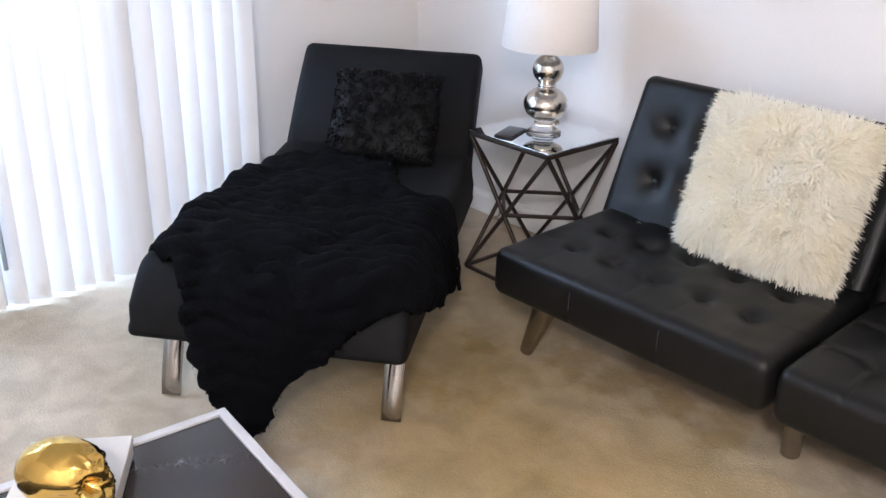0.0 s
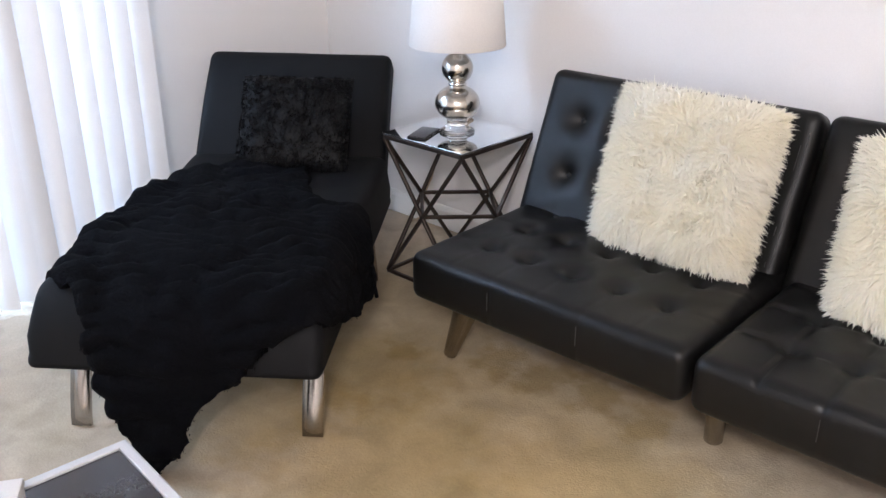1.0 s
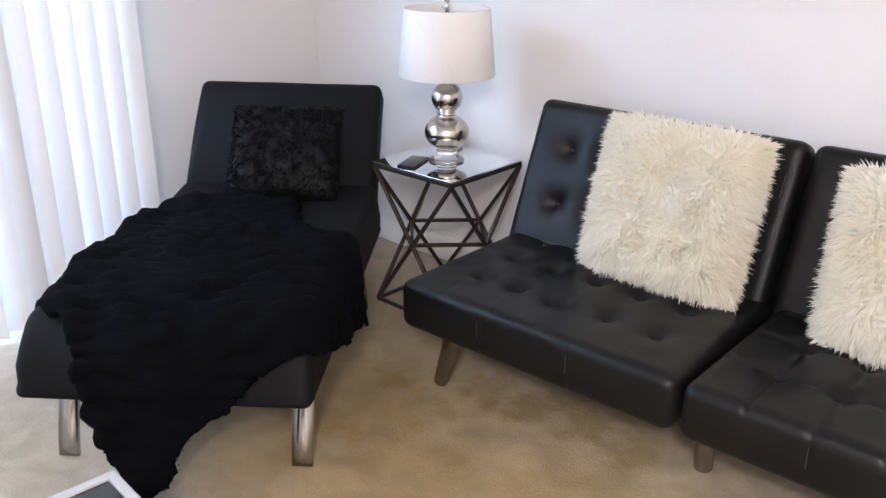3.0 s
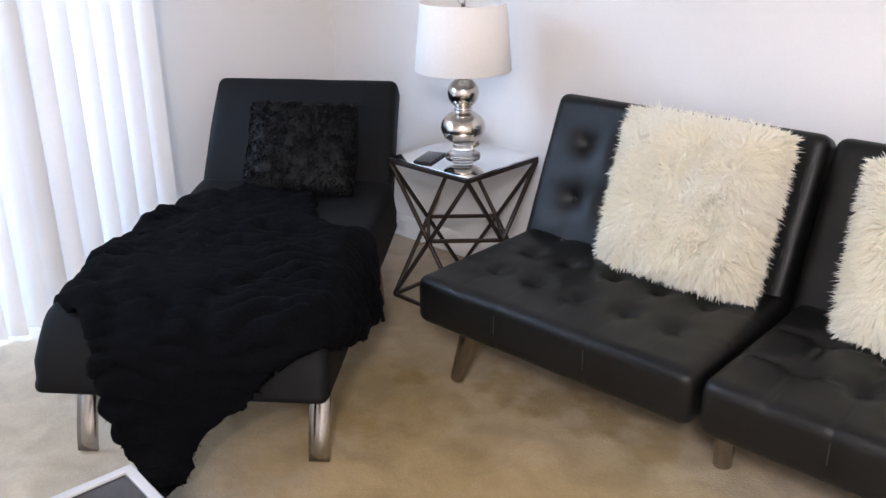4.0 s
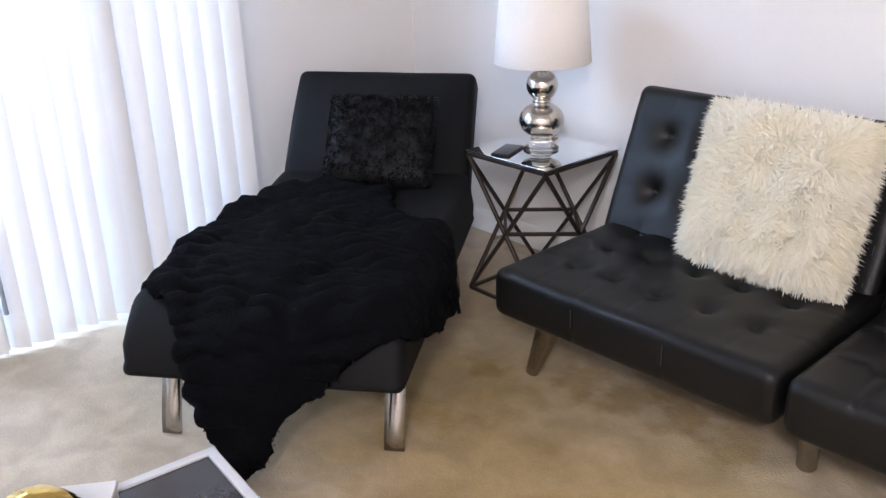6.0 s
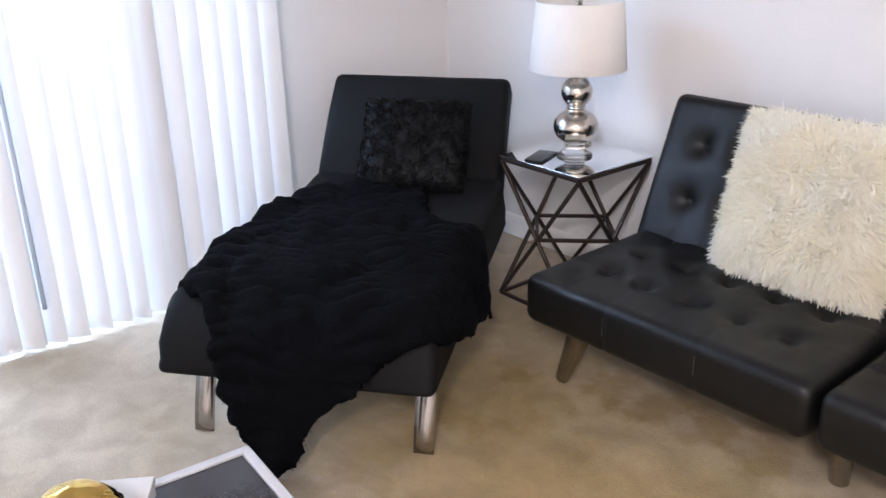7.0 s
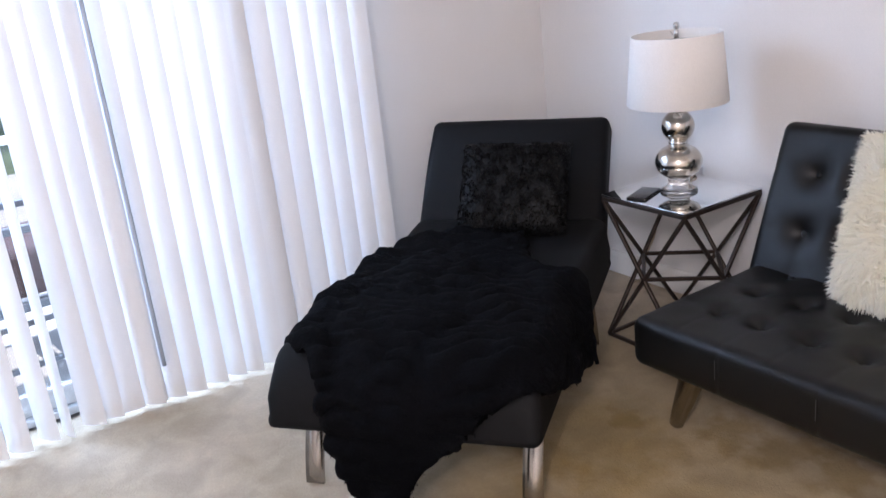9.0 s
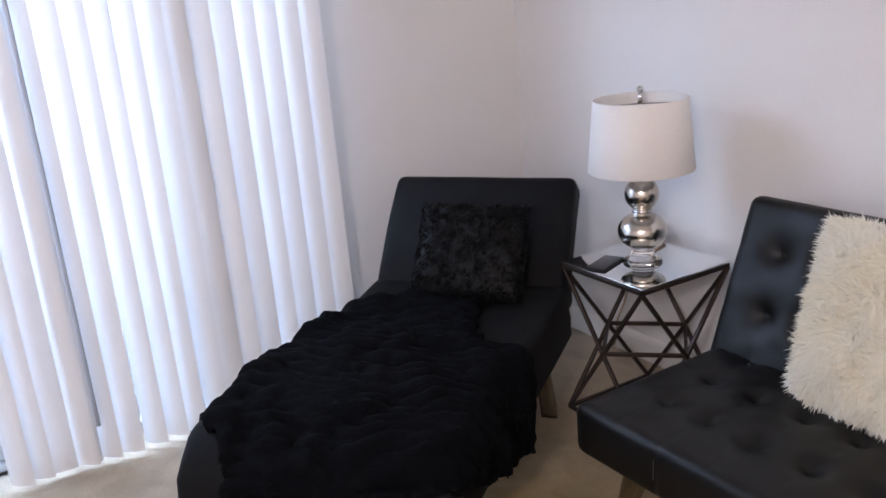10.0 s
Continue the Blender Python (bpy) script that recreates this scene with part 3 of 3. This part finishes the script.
lamp_cord()


# ---- chaise longue ----
CH = pose(1.267, -1.638, 0, 0, 0, 38.5)
CH_W = 0.715


def seat_top(v):
    """Height of the chaise's upholstery along its length."""
    return 0.452 + 0.022 * math.exp(-((v - 0.34) / 0.26) ** 2) - 0.020 * math.exp(-((v - 0.98) / 0.22) ** 2)


def chaise():
    c = thing("chaise_longue", CH, "black faux-leather chaise longue with a raised back and chrome sled legs", "chaise longue")

    def wave(v):
        v = v.copy()
        up = v[:, 2] / 0.188
        y = v[:, 1] + 0.62
        v[:, 2] += (np.array([seat_top(a) for a in y]) - 0.450) * np.clip(up * 2, 0, 1)
        v[:, 1] += 0.105 * np.clip(up, 0, 1) ** 2.4 * np.clip(1 - y / 0.30, 0, 1)
        v[:, 0] *= 1 + 0.012 * np.sin(up * math.pi)
        # a crisp lower edge, piped where the panels meet
        low = np.clip(1 - up / 0.18, 0, 1)
        belly = np.exp(-((up - 0.30) / 0.26) ** 2)
        v[:, 0] += np.sign(v[:, 0]) * (0.022 * low + 0.010 * belly) * (np.abs(v[:, 0]) > 0.30)
        v[:, 1] -= (0.024 * low + 0.006 * belly) * np.clip(1 - y / 0.10, 0, 1)
        v[:, 2] += (up > 0.5) * np.array([0.003 * noise.noise(Vector((a * 7, b * 7, 3))) for a, b in zip(v[:, 0], v[:, 1])])
        return v

    part("seat", block("seat", CH_W, 1.24, 0.188, 0.034, LEATHER_MATT, n=(24, 40, 3), shape=wave), c, m=pose(0, 0.62, 0.264))

    def bow(v):
        v = v.copy()
        b = v[:, 1] / 0.235
        v[:, 2] += 0.014 * (1 - b * b) + np.array([0.003 * noise.noise(Vector((a * 6, q * 6, 9))) for a, q in zip(v[:, 0], v[:, 1])])
        v[:, 0] *= 1 - 0.022 * (b + 1) / 2
        return v

    part("backrest", block("backrest", CH_W - 0.01, 0.47, 0.125, 0.032, LEATHER_MATT, n=(24, 20, 3), shape=bow), c, m=pose(0.0, 1.378, 0.557, 52, 0.5, 0) @ pose(0, 0, -0.075))
    part("rear_panel", block("rear_panel", CH_W - 0.06, 0.30, 0.16, 0.03, LEATHER_MATT, n=(4, 4, 2)), c, m=pose(0.0, 1.30, 0.285))
    path = [(0.146 + 0.106 * (q / 12) ** 1.35, 0.001 + 0.274 * q / 12) for q in range(13)]
    leg = closed(ribbon("leg", path, 0.056, 0.010, BRUSHED))
    for p in leg.polygons:
        p.use_smooth = abs(p.normal.x) < 0.5 and p.area < 0.003
    for x in (-0.340, 0.300):
        part("leg", leg, c, "flat slanting chrome leg", pose(x, 0, 0))
        part("leg", leg, c, "flat slanting chrome leg", pose(x, 1.27, 0, 0, 0, 180))
    for y in (0.25, 1.02):
        part("cross_rail", block("cross_rail", 0.62, 0.05, 0.02, 0.004, BRONZE, n=(1, 1, 1)), c, m=pose(-0.017, y, 0.266))


chaise()


# ---- black cushion on the chaise ----
def dark_cushion():
    m = CH @ pose(0.045, 1.168, 0.574, -36, 1, 1)
    c = thing("dark_cushion", m, "square black glossy faux-fur cushion resting on the chaise back", "cushion")
    v, f = pillow_shape(0.41, 0.37, 0.12)
    n = np.array([noise.noise(Vector((p[0] * 30, p[1] * 10, p[2] * 30))) for p in v])
    v[:, 1] += np.sign(v[:, 1]) * n * 0.006
    part("cover", closed(mesh_of("cover", v, f, BLACK_FUR)), c)
    rng = np.random.default_rng(31)
    k = 7000
    a, b = rng.uniform(-1, 1, k), rng.uniform(-1, 1, k)
    e = np.sqrt(np.maximum(0, (1 - a ** 4) * (1 - b ** 4)))
    q = 1 - 0.06 * (a * a + b * b - a * a * b * b * 1.3)
    roots = np.stack([a * 0.205 * q, -0.06 * e, b * 0.185 * q], 1)
    clump = np.array([noise.noise_vector(Vector((p[0] * 34, p[2] * 34, 2))) for p in roots])
    ways = np.stack([a ** 3 * 0.4, -np.full(k, 0.35), b ** 3 * 0.4 - 0.3], 1) + clump * 1.3
    part("fur", strands("fur", roots, ways, 0.011, 0.0018, BLACK_FUR, 33, droop=0.3, tangle=0.2), c, "short glossy black fur", kind="stuff")


dark_cushion()


# ---- throw blanket ----
OUTLINE = [(-0.215, 0.02), (-0.18, -0.14), (-0.128, -0.30), (-0.095, -0.375), (-0.075, -0.43), (-0.035, -0.39), (0.025, -0.325), (0.045, -0.255),
           (0.085, -0.205), (0.17, -0.145), (0.215, -0.085), (0.27, -0.03), (0.38, 0.04), (0.46, 0.14), (0.54, 0.33), (0.565, 0.48), (0.535, 0.62), (0.46, 0.70),
           (0.37, 0.72), (0.27, 0.69), (0.20, 0.74), (0.155, 0.86), (0.12, 0.99), (0.06, 1.07), (-0.09, 1.10), (-0.25, 1.03), (-0.37, 0.94),
           (-0.45, 0.70), (-0.45, 0.40), (-0.43, 0.23), (-0.365, 0.15), (-0.28, 0.08)]


def fold(s, limit, r):
    """Lays a length s over a rim: how far out it reaches and how far down it drops."""
    if s <= limit - r:
        return s, 0.0
    a = (s - (limit - r)) / r
    if a < math.pi / 2:
        return limit - r + r * math.sin(a), r * (1 - math.cos(a))
    rest = s - (limit - r) - r * math.pi / 2
    return limit + 0.10 * rest, r + rest


def throw_blanket():
    poly = np.array(OUTLINE)
    # rounder, wavy rim
    dense = []
    for i in range(len(poly)):
        p0, p1, p2, p3 = (poly[(i + k - 1) % len(poly)] for k in range(4))
        for j in range(8):
            t = j / 8
            q = 0.5 * (2 * p1 + (p2 - p0) * t + (2 * p0 - 5 * p1 + 4 * p2 - p3) * t * t + (3 * p1 - p0 - 3 * p2 + p3) * t ** 3)
            w = noise.noise(Vector((q[0] * 22, q[1] * 22, 7))) * 0.012
            dense.append(q + w)
    poly = np.array(dense)
    nxt = np.roll(poly, -1, 0)

    def inside(p):
        c = (poly[:, 1] > p[1]) != (nxt[:, 1] > p[1])
        x = (nxt[:, 0] - poly[:, 0]) * (p[1] - poly[:, 1]) / np.where(c, nxt[:, 1] - poly[:, 1], 1) + poly[:, 0]
        return (c & (p[0] < x)).sum() % 2 == 1

    def snap(p):
        d = nxt - poly
        t = np.clip(((p - poly) * d).sum(1) / (d * d).sum(1), 0, 1)
        q = poly + d * t[:, None]
        return q[np.argmin(((q - p) ** 2).sum(1))]

    step = 0.0115
    xs, ys = np.arange(-0.60, 0.72, step), np.arange(-0.48, 1.16, step)
    ok = np.array([[inside(np.array((x, y))) for y in ys] for x in xs])
    index, flat, faces = {}, [], []

    def vid(i, j):
        if (i, j) not in index:
            p = np.array((xs[i], ys[j]))
            index[(i, j)] = len(flat)
            flat.append(p if ok[i, j] else snap(p))
        return index[(i, j)]

    for i in range(len(xs) - 1):
        for j in range(len(ys) - 1):
            if ok[i:i + 2, j:j + 2].any():
                faces.append((vid(i, j), vid(i + 1, j), vid(i + 1, j + 1), vid(i, j + 1)))
    verts, roots = [], []
    for a, b in flat:
        sx = 1 if a >= 0 else -1
        x, da = fold(abs(a), CH_W / 2 + (0.008 if a > 0 else -0.003), 0.05)
        yb, db = fold(-b, 0.022, 0.15)
        y = -yb
        drop = da + db
        ridge = 2 * abs(math.sin(b * 62 + 0.5 * (7.5 * noise.noise(Vector((a * 4.5, b * 4, 0))) + 2.2 * noise.noise(Vector((a * 13, b * 11, 9)))))) ** 0.7 - 1
        puff = 0.010 + 0.0175 * ridge * (0.6 + 0.8 * noise.noise(Vector((a * 6, b * 6, 4)))) + 0.020 * noise.noise(Vector((a * 15, b * 13, 3))) + 0.024 * noise.noise(Vector((a * 6.5, b * 6.5, 2))) \
            + 0.005 * noise.noise(Vector((a * 40, b * 40, 6)))
        rim = float(np.hypot(*(snap(np.array((a, b))) - np.array((a, b)))))
        puff -= 0.016 * (1 - min(1.0, rim / 0.05)) ** 2
        lift = 0.012 * math.exp(-((a + 0.02) ** 2 / 0.09 + (b - 0.55) ** 2 / 0.14))
        z = seat_top(max(b, 0.0)) + lift - drop
        wave = 0.014 * math.sin((b if da > db else a) * 24 + 1.0)
        if da > 0.03:
            x += puff * 0.9 + wave * min(1, da * 4)
        else:
            z += puff * (1 if db < 0.03 else 0.3)
        if db > 0.03:
            y -= puff * 0.9 + wave * min(1, db * 4) * 0.8
        verts.append((sx * x, y, max(z, 0.012)))
    t = thing("throw_blanket", CH, "rumpled black plush throw draped over the chaise longue", "throw blanket")
    cloth = part("cloth", mesh_of("cloth", verts, faces, THROW), t)
    so = cloth.modifiers.new("thickness", "SOLIDIFY")
    so.thickness, so.offset = 0.024, 0.0
    part("tassel", tube("tassel", [(0.425, 0.44, 0.375), (0.433, 0.437, 0.345), (0.430, 0.442, 0.31), (0.436, 0.440, 0.275)], 0.006, THROW, 8), t)
    # plush fibres
    me = cloth.data
    v = np.array(verts)
    nr = np.array([tuple(p.normal) for p in me.vertices])
    rng = np.random.default_rng(77)
    pick = rng.integers(0, len(v), 16000)
    roots = v[pick] + rng.normal(0, 0.004, (len(pick), 3))
    part("plush", strands("plush", roots, nr[pick], 0.009, 0.0014, THROW, 78, droop=0.5, tangle=0.6), t, "soft black plush fibres", kind="stuff")


throw_blanket()


# ---- coffee table, box and gold skull ----
def coffee_table():
    x0, x1, y0, y1, z = 1.614, 2.224, -1.928, -2.95, 0.40
    t = thing("coffee_table", pose(x0, y0, 0, 0, 0, -4.5), "coffee table with pale grey frame and dark glossy inset top", "coffee table")
    w, d, e = x1 - x0, y0 - y1, 0.021
    prof = [(0.0, z - 0.045), (0.0, z - 0.003), (0.003, z), (e - 0.002, z), (e, z - 0.002), (e, z - 0.045)]
    k = len(prof)
    for side in range(4):
        cs = [(0, 0, 1, -1), (w, 0, -1, -1), (w, -d, -1, 1), (0, -d, 1, 1)]
        verts = [(cx + sx * o, cy + sy * o, h) for cx, cy, sx, sy in (cs[side], cs[(side + 1) % 4]) for o, h in prof]
        faces = [(i, (i + 1) % k, k + (i + 1) % k, k + i) for i in range(k)] + [tuple(range(k)), tuple(range(2 * k - 1, k - 1, -1))]
        me = closed(mesh_of("frame_rail", verts, faces, FRAME_GREY, smooth=False))
        part("frame_rail", me, t, "pale grey lacquered frame rail")
    part("inset_top", block("inset_top", w - 2 * e - 0.002, d - 2 * e - 0.002, 0.018, 0.002, DARK_GLASS, n=(1, 1, 1)), t, "dark glossy inset top", pose(w / 2, -d / 2, z - 0.022))
    for x, y in ((0.03, -0.03), (w - 0.03, -0.03), (0.03, -d + 0.03), (w - 0.03, -d + 0.03)):
        part("leg", block("leg", 0.045, 0.045, z - 0.045, 0.005, FRAME_GREY, n=(1, 1, 1)), t, m=pose(x, y, 0))


coffee_table()


def white_box():
    c = thing("white_box", pose(1.650, -2.131, 0.401, 0, 0, -33), "flat white box lying on the coffee table", "box")
    part("body", block("body", 0.30, 0.17, 0.026, 0.003, BOX_CARD, n=(1, 1, 1)), c, m=pose(0.15, -0.085, 0))
    part("lid", block("lid", 0.304, 0.174, 0.014, 0.003, BOX_CARD, n=(1, 1, 1)), c, m=pose(0.15, -0.085, 0.0265))


white_box()


def gold_skull():
    n, k = 72, 52
    verts, faces = [], []

    def dent(d, at, size, depth):
        c = Vector(at).normalized()
        return -depth * math.exp(-((d - c).length / size) ** 2)

    for j in range(k + 1):
        for i in range(n):
            th, ph = math.pi * j / k, 2 * math.pi * i / n
            d = Vector((math.sin(th) * math.cos(ph), math.sin(th) * math.sin(ph), math.cos(th)))
            p = Vector((d.x * 0.098, d.y * 0.070, d.z * 0.075))
            s = 0.0
            for sy in (-1, 1):
                s += dent(d, (0.80, sy * 0.38, 0.04), 0.27, 0.036)
                s -= dent(d, (0.82, sy * 0.52, -0.28), 0.20, 0.012)
                s += dent(d, (0.35, sy * 0.95, -0.25), 0.32, 0.014)
            s += dent(d, (0.92, 0.0, -0.30), 0.13, 0.018)
            s -= dent(d, (0.86, 0.0, 0.25), 0.30, 0.006)
            s -= dent(d, (0.74, 0.0, -0.62), 0.36, 0.022)
            s += dent(d, (-0.2, 0.0, -1.0), 0.6, 0.018)
            if d.z < -0.45 and d.x > 0.5:
                s += 0.002 * math.sin(math.atan2(d.y, d.x) * 34)
            face = min(1.0, max(0.0, (d.x - 0.35) / 0.3))
            s += face * 0.006 * noise.noise(d * 7.0) + 0.0015 * noise.noise(d * 4.0 + Vector((3, 1, 2)))
            q = p * (1 + s / p.length)
            verts.append((q.x, q.y, q.z))
    for j in range(k):
        for i in range(n):
            faces.append((j * n + i, (j + 1) * n + i, (j + 1) * n + (i + 1) % n, j * n + (i + 1) % n))
    me = closed(mesh_of("gold_skull", verts, faces, GOLD))
    low = min(v.co.z for v in me.vertices)
    ob = new("gold_skull", me)
    ob.matrix_basis = pose(1.758, -2.284, 0.4418 - low * 0.80, 0, 0, 38) @ Matrix.Scale(0.80, 4)
    tagged(ob, "shiny gold ceramic skull ornament standing on a white box", "ornament")


gold_skull()


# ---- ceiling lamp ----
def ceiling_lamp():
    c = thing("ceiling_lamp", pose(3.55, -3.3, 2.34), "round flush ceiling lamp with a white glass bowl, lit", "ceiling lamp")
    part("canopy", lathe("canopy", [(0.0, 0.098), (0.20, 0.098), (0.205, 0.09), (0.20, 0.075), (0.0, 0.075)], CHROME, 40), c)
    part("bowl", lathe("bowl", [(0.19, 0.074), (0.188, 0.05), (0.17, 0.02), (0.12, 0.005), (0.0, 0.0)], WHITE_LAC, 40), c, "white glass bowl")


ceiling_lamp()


# ---- outside ----
def outside():
    g = new("ground", mesh_of("ground", [(-400, -400, -0.16), (400, -400, -0.16), (400, 400, -0.16), (-400, 400, -0.16)], [(0, 1, 2, 3)], GRASS, False))
    tagged(g, "green lawn outside the door", "lawn", kind="structure")
    slab("patio", -5.2, WX - T - 0.002, -4.4, 0.6, -0.15, -0.03, CONCRETE, "pale concrete patio slab outside the door", "patio")
    r = thing("patio_railing", pose(-1.52, 0, -0.03), "low white-painted railing along the patio edge", "railing")
    part("top_rail", block("top_rail", 0.05, 4.7, 0.04, 0.006, WHITE_LAC, n=(1, 1, 1)), r, m=pose(0, -1.95, 0.79))
    part("bottom_rail", block("bottom_rail", 0.04, 4.7, 0.035, 0.005, WHITE_LAC, n=(1, 1, 1)), r, m=pose(0, -1.95, 0.07))
    for k in range(5):
        part("post", block("post", 0.045, 0.045, 0.789, 0.004, WHITE_LAC, n=(1, 1, 1)), r, m=pose(0, -4.27 + 1.16 * k, 0.0))
    c = thing("patio_chair", pose(-0.80, -2.22, -0.03, 0, 0, 188), "grey metal patio chair with a thick red-brown cushion", "chair")
    for x in (-0.25, 0.25):
        for y in (-0.24, 0.24):
            part("leg", bar("leg", (x, y, 0), (x, y, 0.40 if y < 0 else 0.85), 0.025, STEEL), c)
        part("arm", bar("arm", (x, -0.24, 0.60), (x, 0.24, 0.62), 0.03, STEEL), c)
    for y in (-0.24, 0.24):
        part("seat_rail", bar("seat_rail", (-0.25, y, 0.31), (0.25, y, 0.31), 0.035, STEEL), c)
    for x in (-0.25, 0.25):
        part("side_rail", bar("side_rail", (x, -0.23, 0.31), (x, 0.23, 0.31), 0.035, STEEL), c)
        part("stretcher", bar("stretcher", (x, -0.23, 0.07), (x, 0.23, 0.07), 0.022, STEEL), c)
    part("cushion", block("cushion", 0.48, 0.48, 0.20, 0.05, TERRA, n=(4, 4, 2)), c, "red-brown seat cushion", pose(0, 0, 0.33))
    part("back_cushion", block("back_cushion", 0.48, 0.08, 0.42, 0.03, TERRA, n=(4, 2, 4)), c, "red-brown back cushion", pose(0, 0.20, 0.535))
    rng = np.random.default_rng(9)
    for k, (x, y, h) in enumerate(((-7.5, 1.2, 4.2), (-9.0, 4.2, 5.0), (-8.2, -2.4, 3.8))):
        t = thing("tree", pose(x, y, -0.16), "leafy garden tree with yellowing green leaves on the lawn", "tree", "garden trees")
        part("trunk", lathe("trunk", [(0.16, 0), (0.12, 0.4), (0.10, h * 0.4), (0.04, h * 0.75), (0.0, h * 0.8)], BARK, 12), t)
        for q in range(6):
            a = q * 1.05 + k
            z = h * (0.3 + 0.06 * q)
            part("limb", tube("limb", [(0, 0, z), (0.5 * math.cos(a), 0.5 * math.sin(a), z + 0.4), (1.0 * math.cos(a), 1.0 * math.sin(a), z + 0.9)], 0.035, BARK, 6), t)
        n = 5200
        cl = rng.normal(0, 1, (46, 3)) * np.array([0.8, 0.8, h * 0.20]) + np.array([0, 0, h * 0.62])
        roots = cl[rng.integers(0, 46, n)] + rng.normal(0, 0.26, (n, 3))
        part("crown", strands("crown", roots, rng.normal(0, 1, (n, 3)), 0.13, 0.035, LEAF, 60 + k, droop=0.3, tangle=0.2), t, "crown of small green and yellow leaves", kind="stuff")


outside()
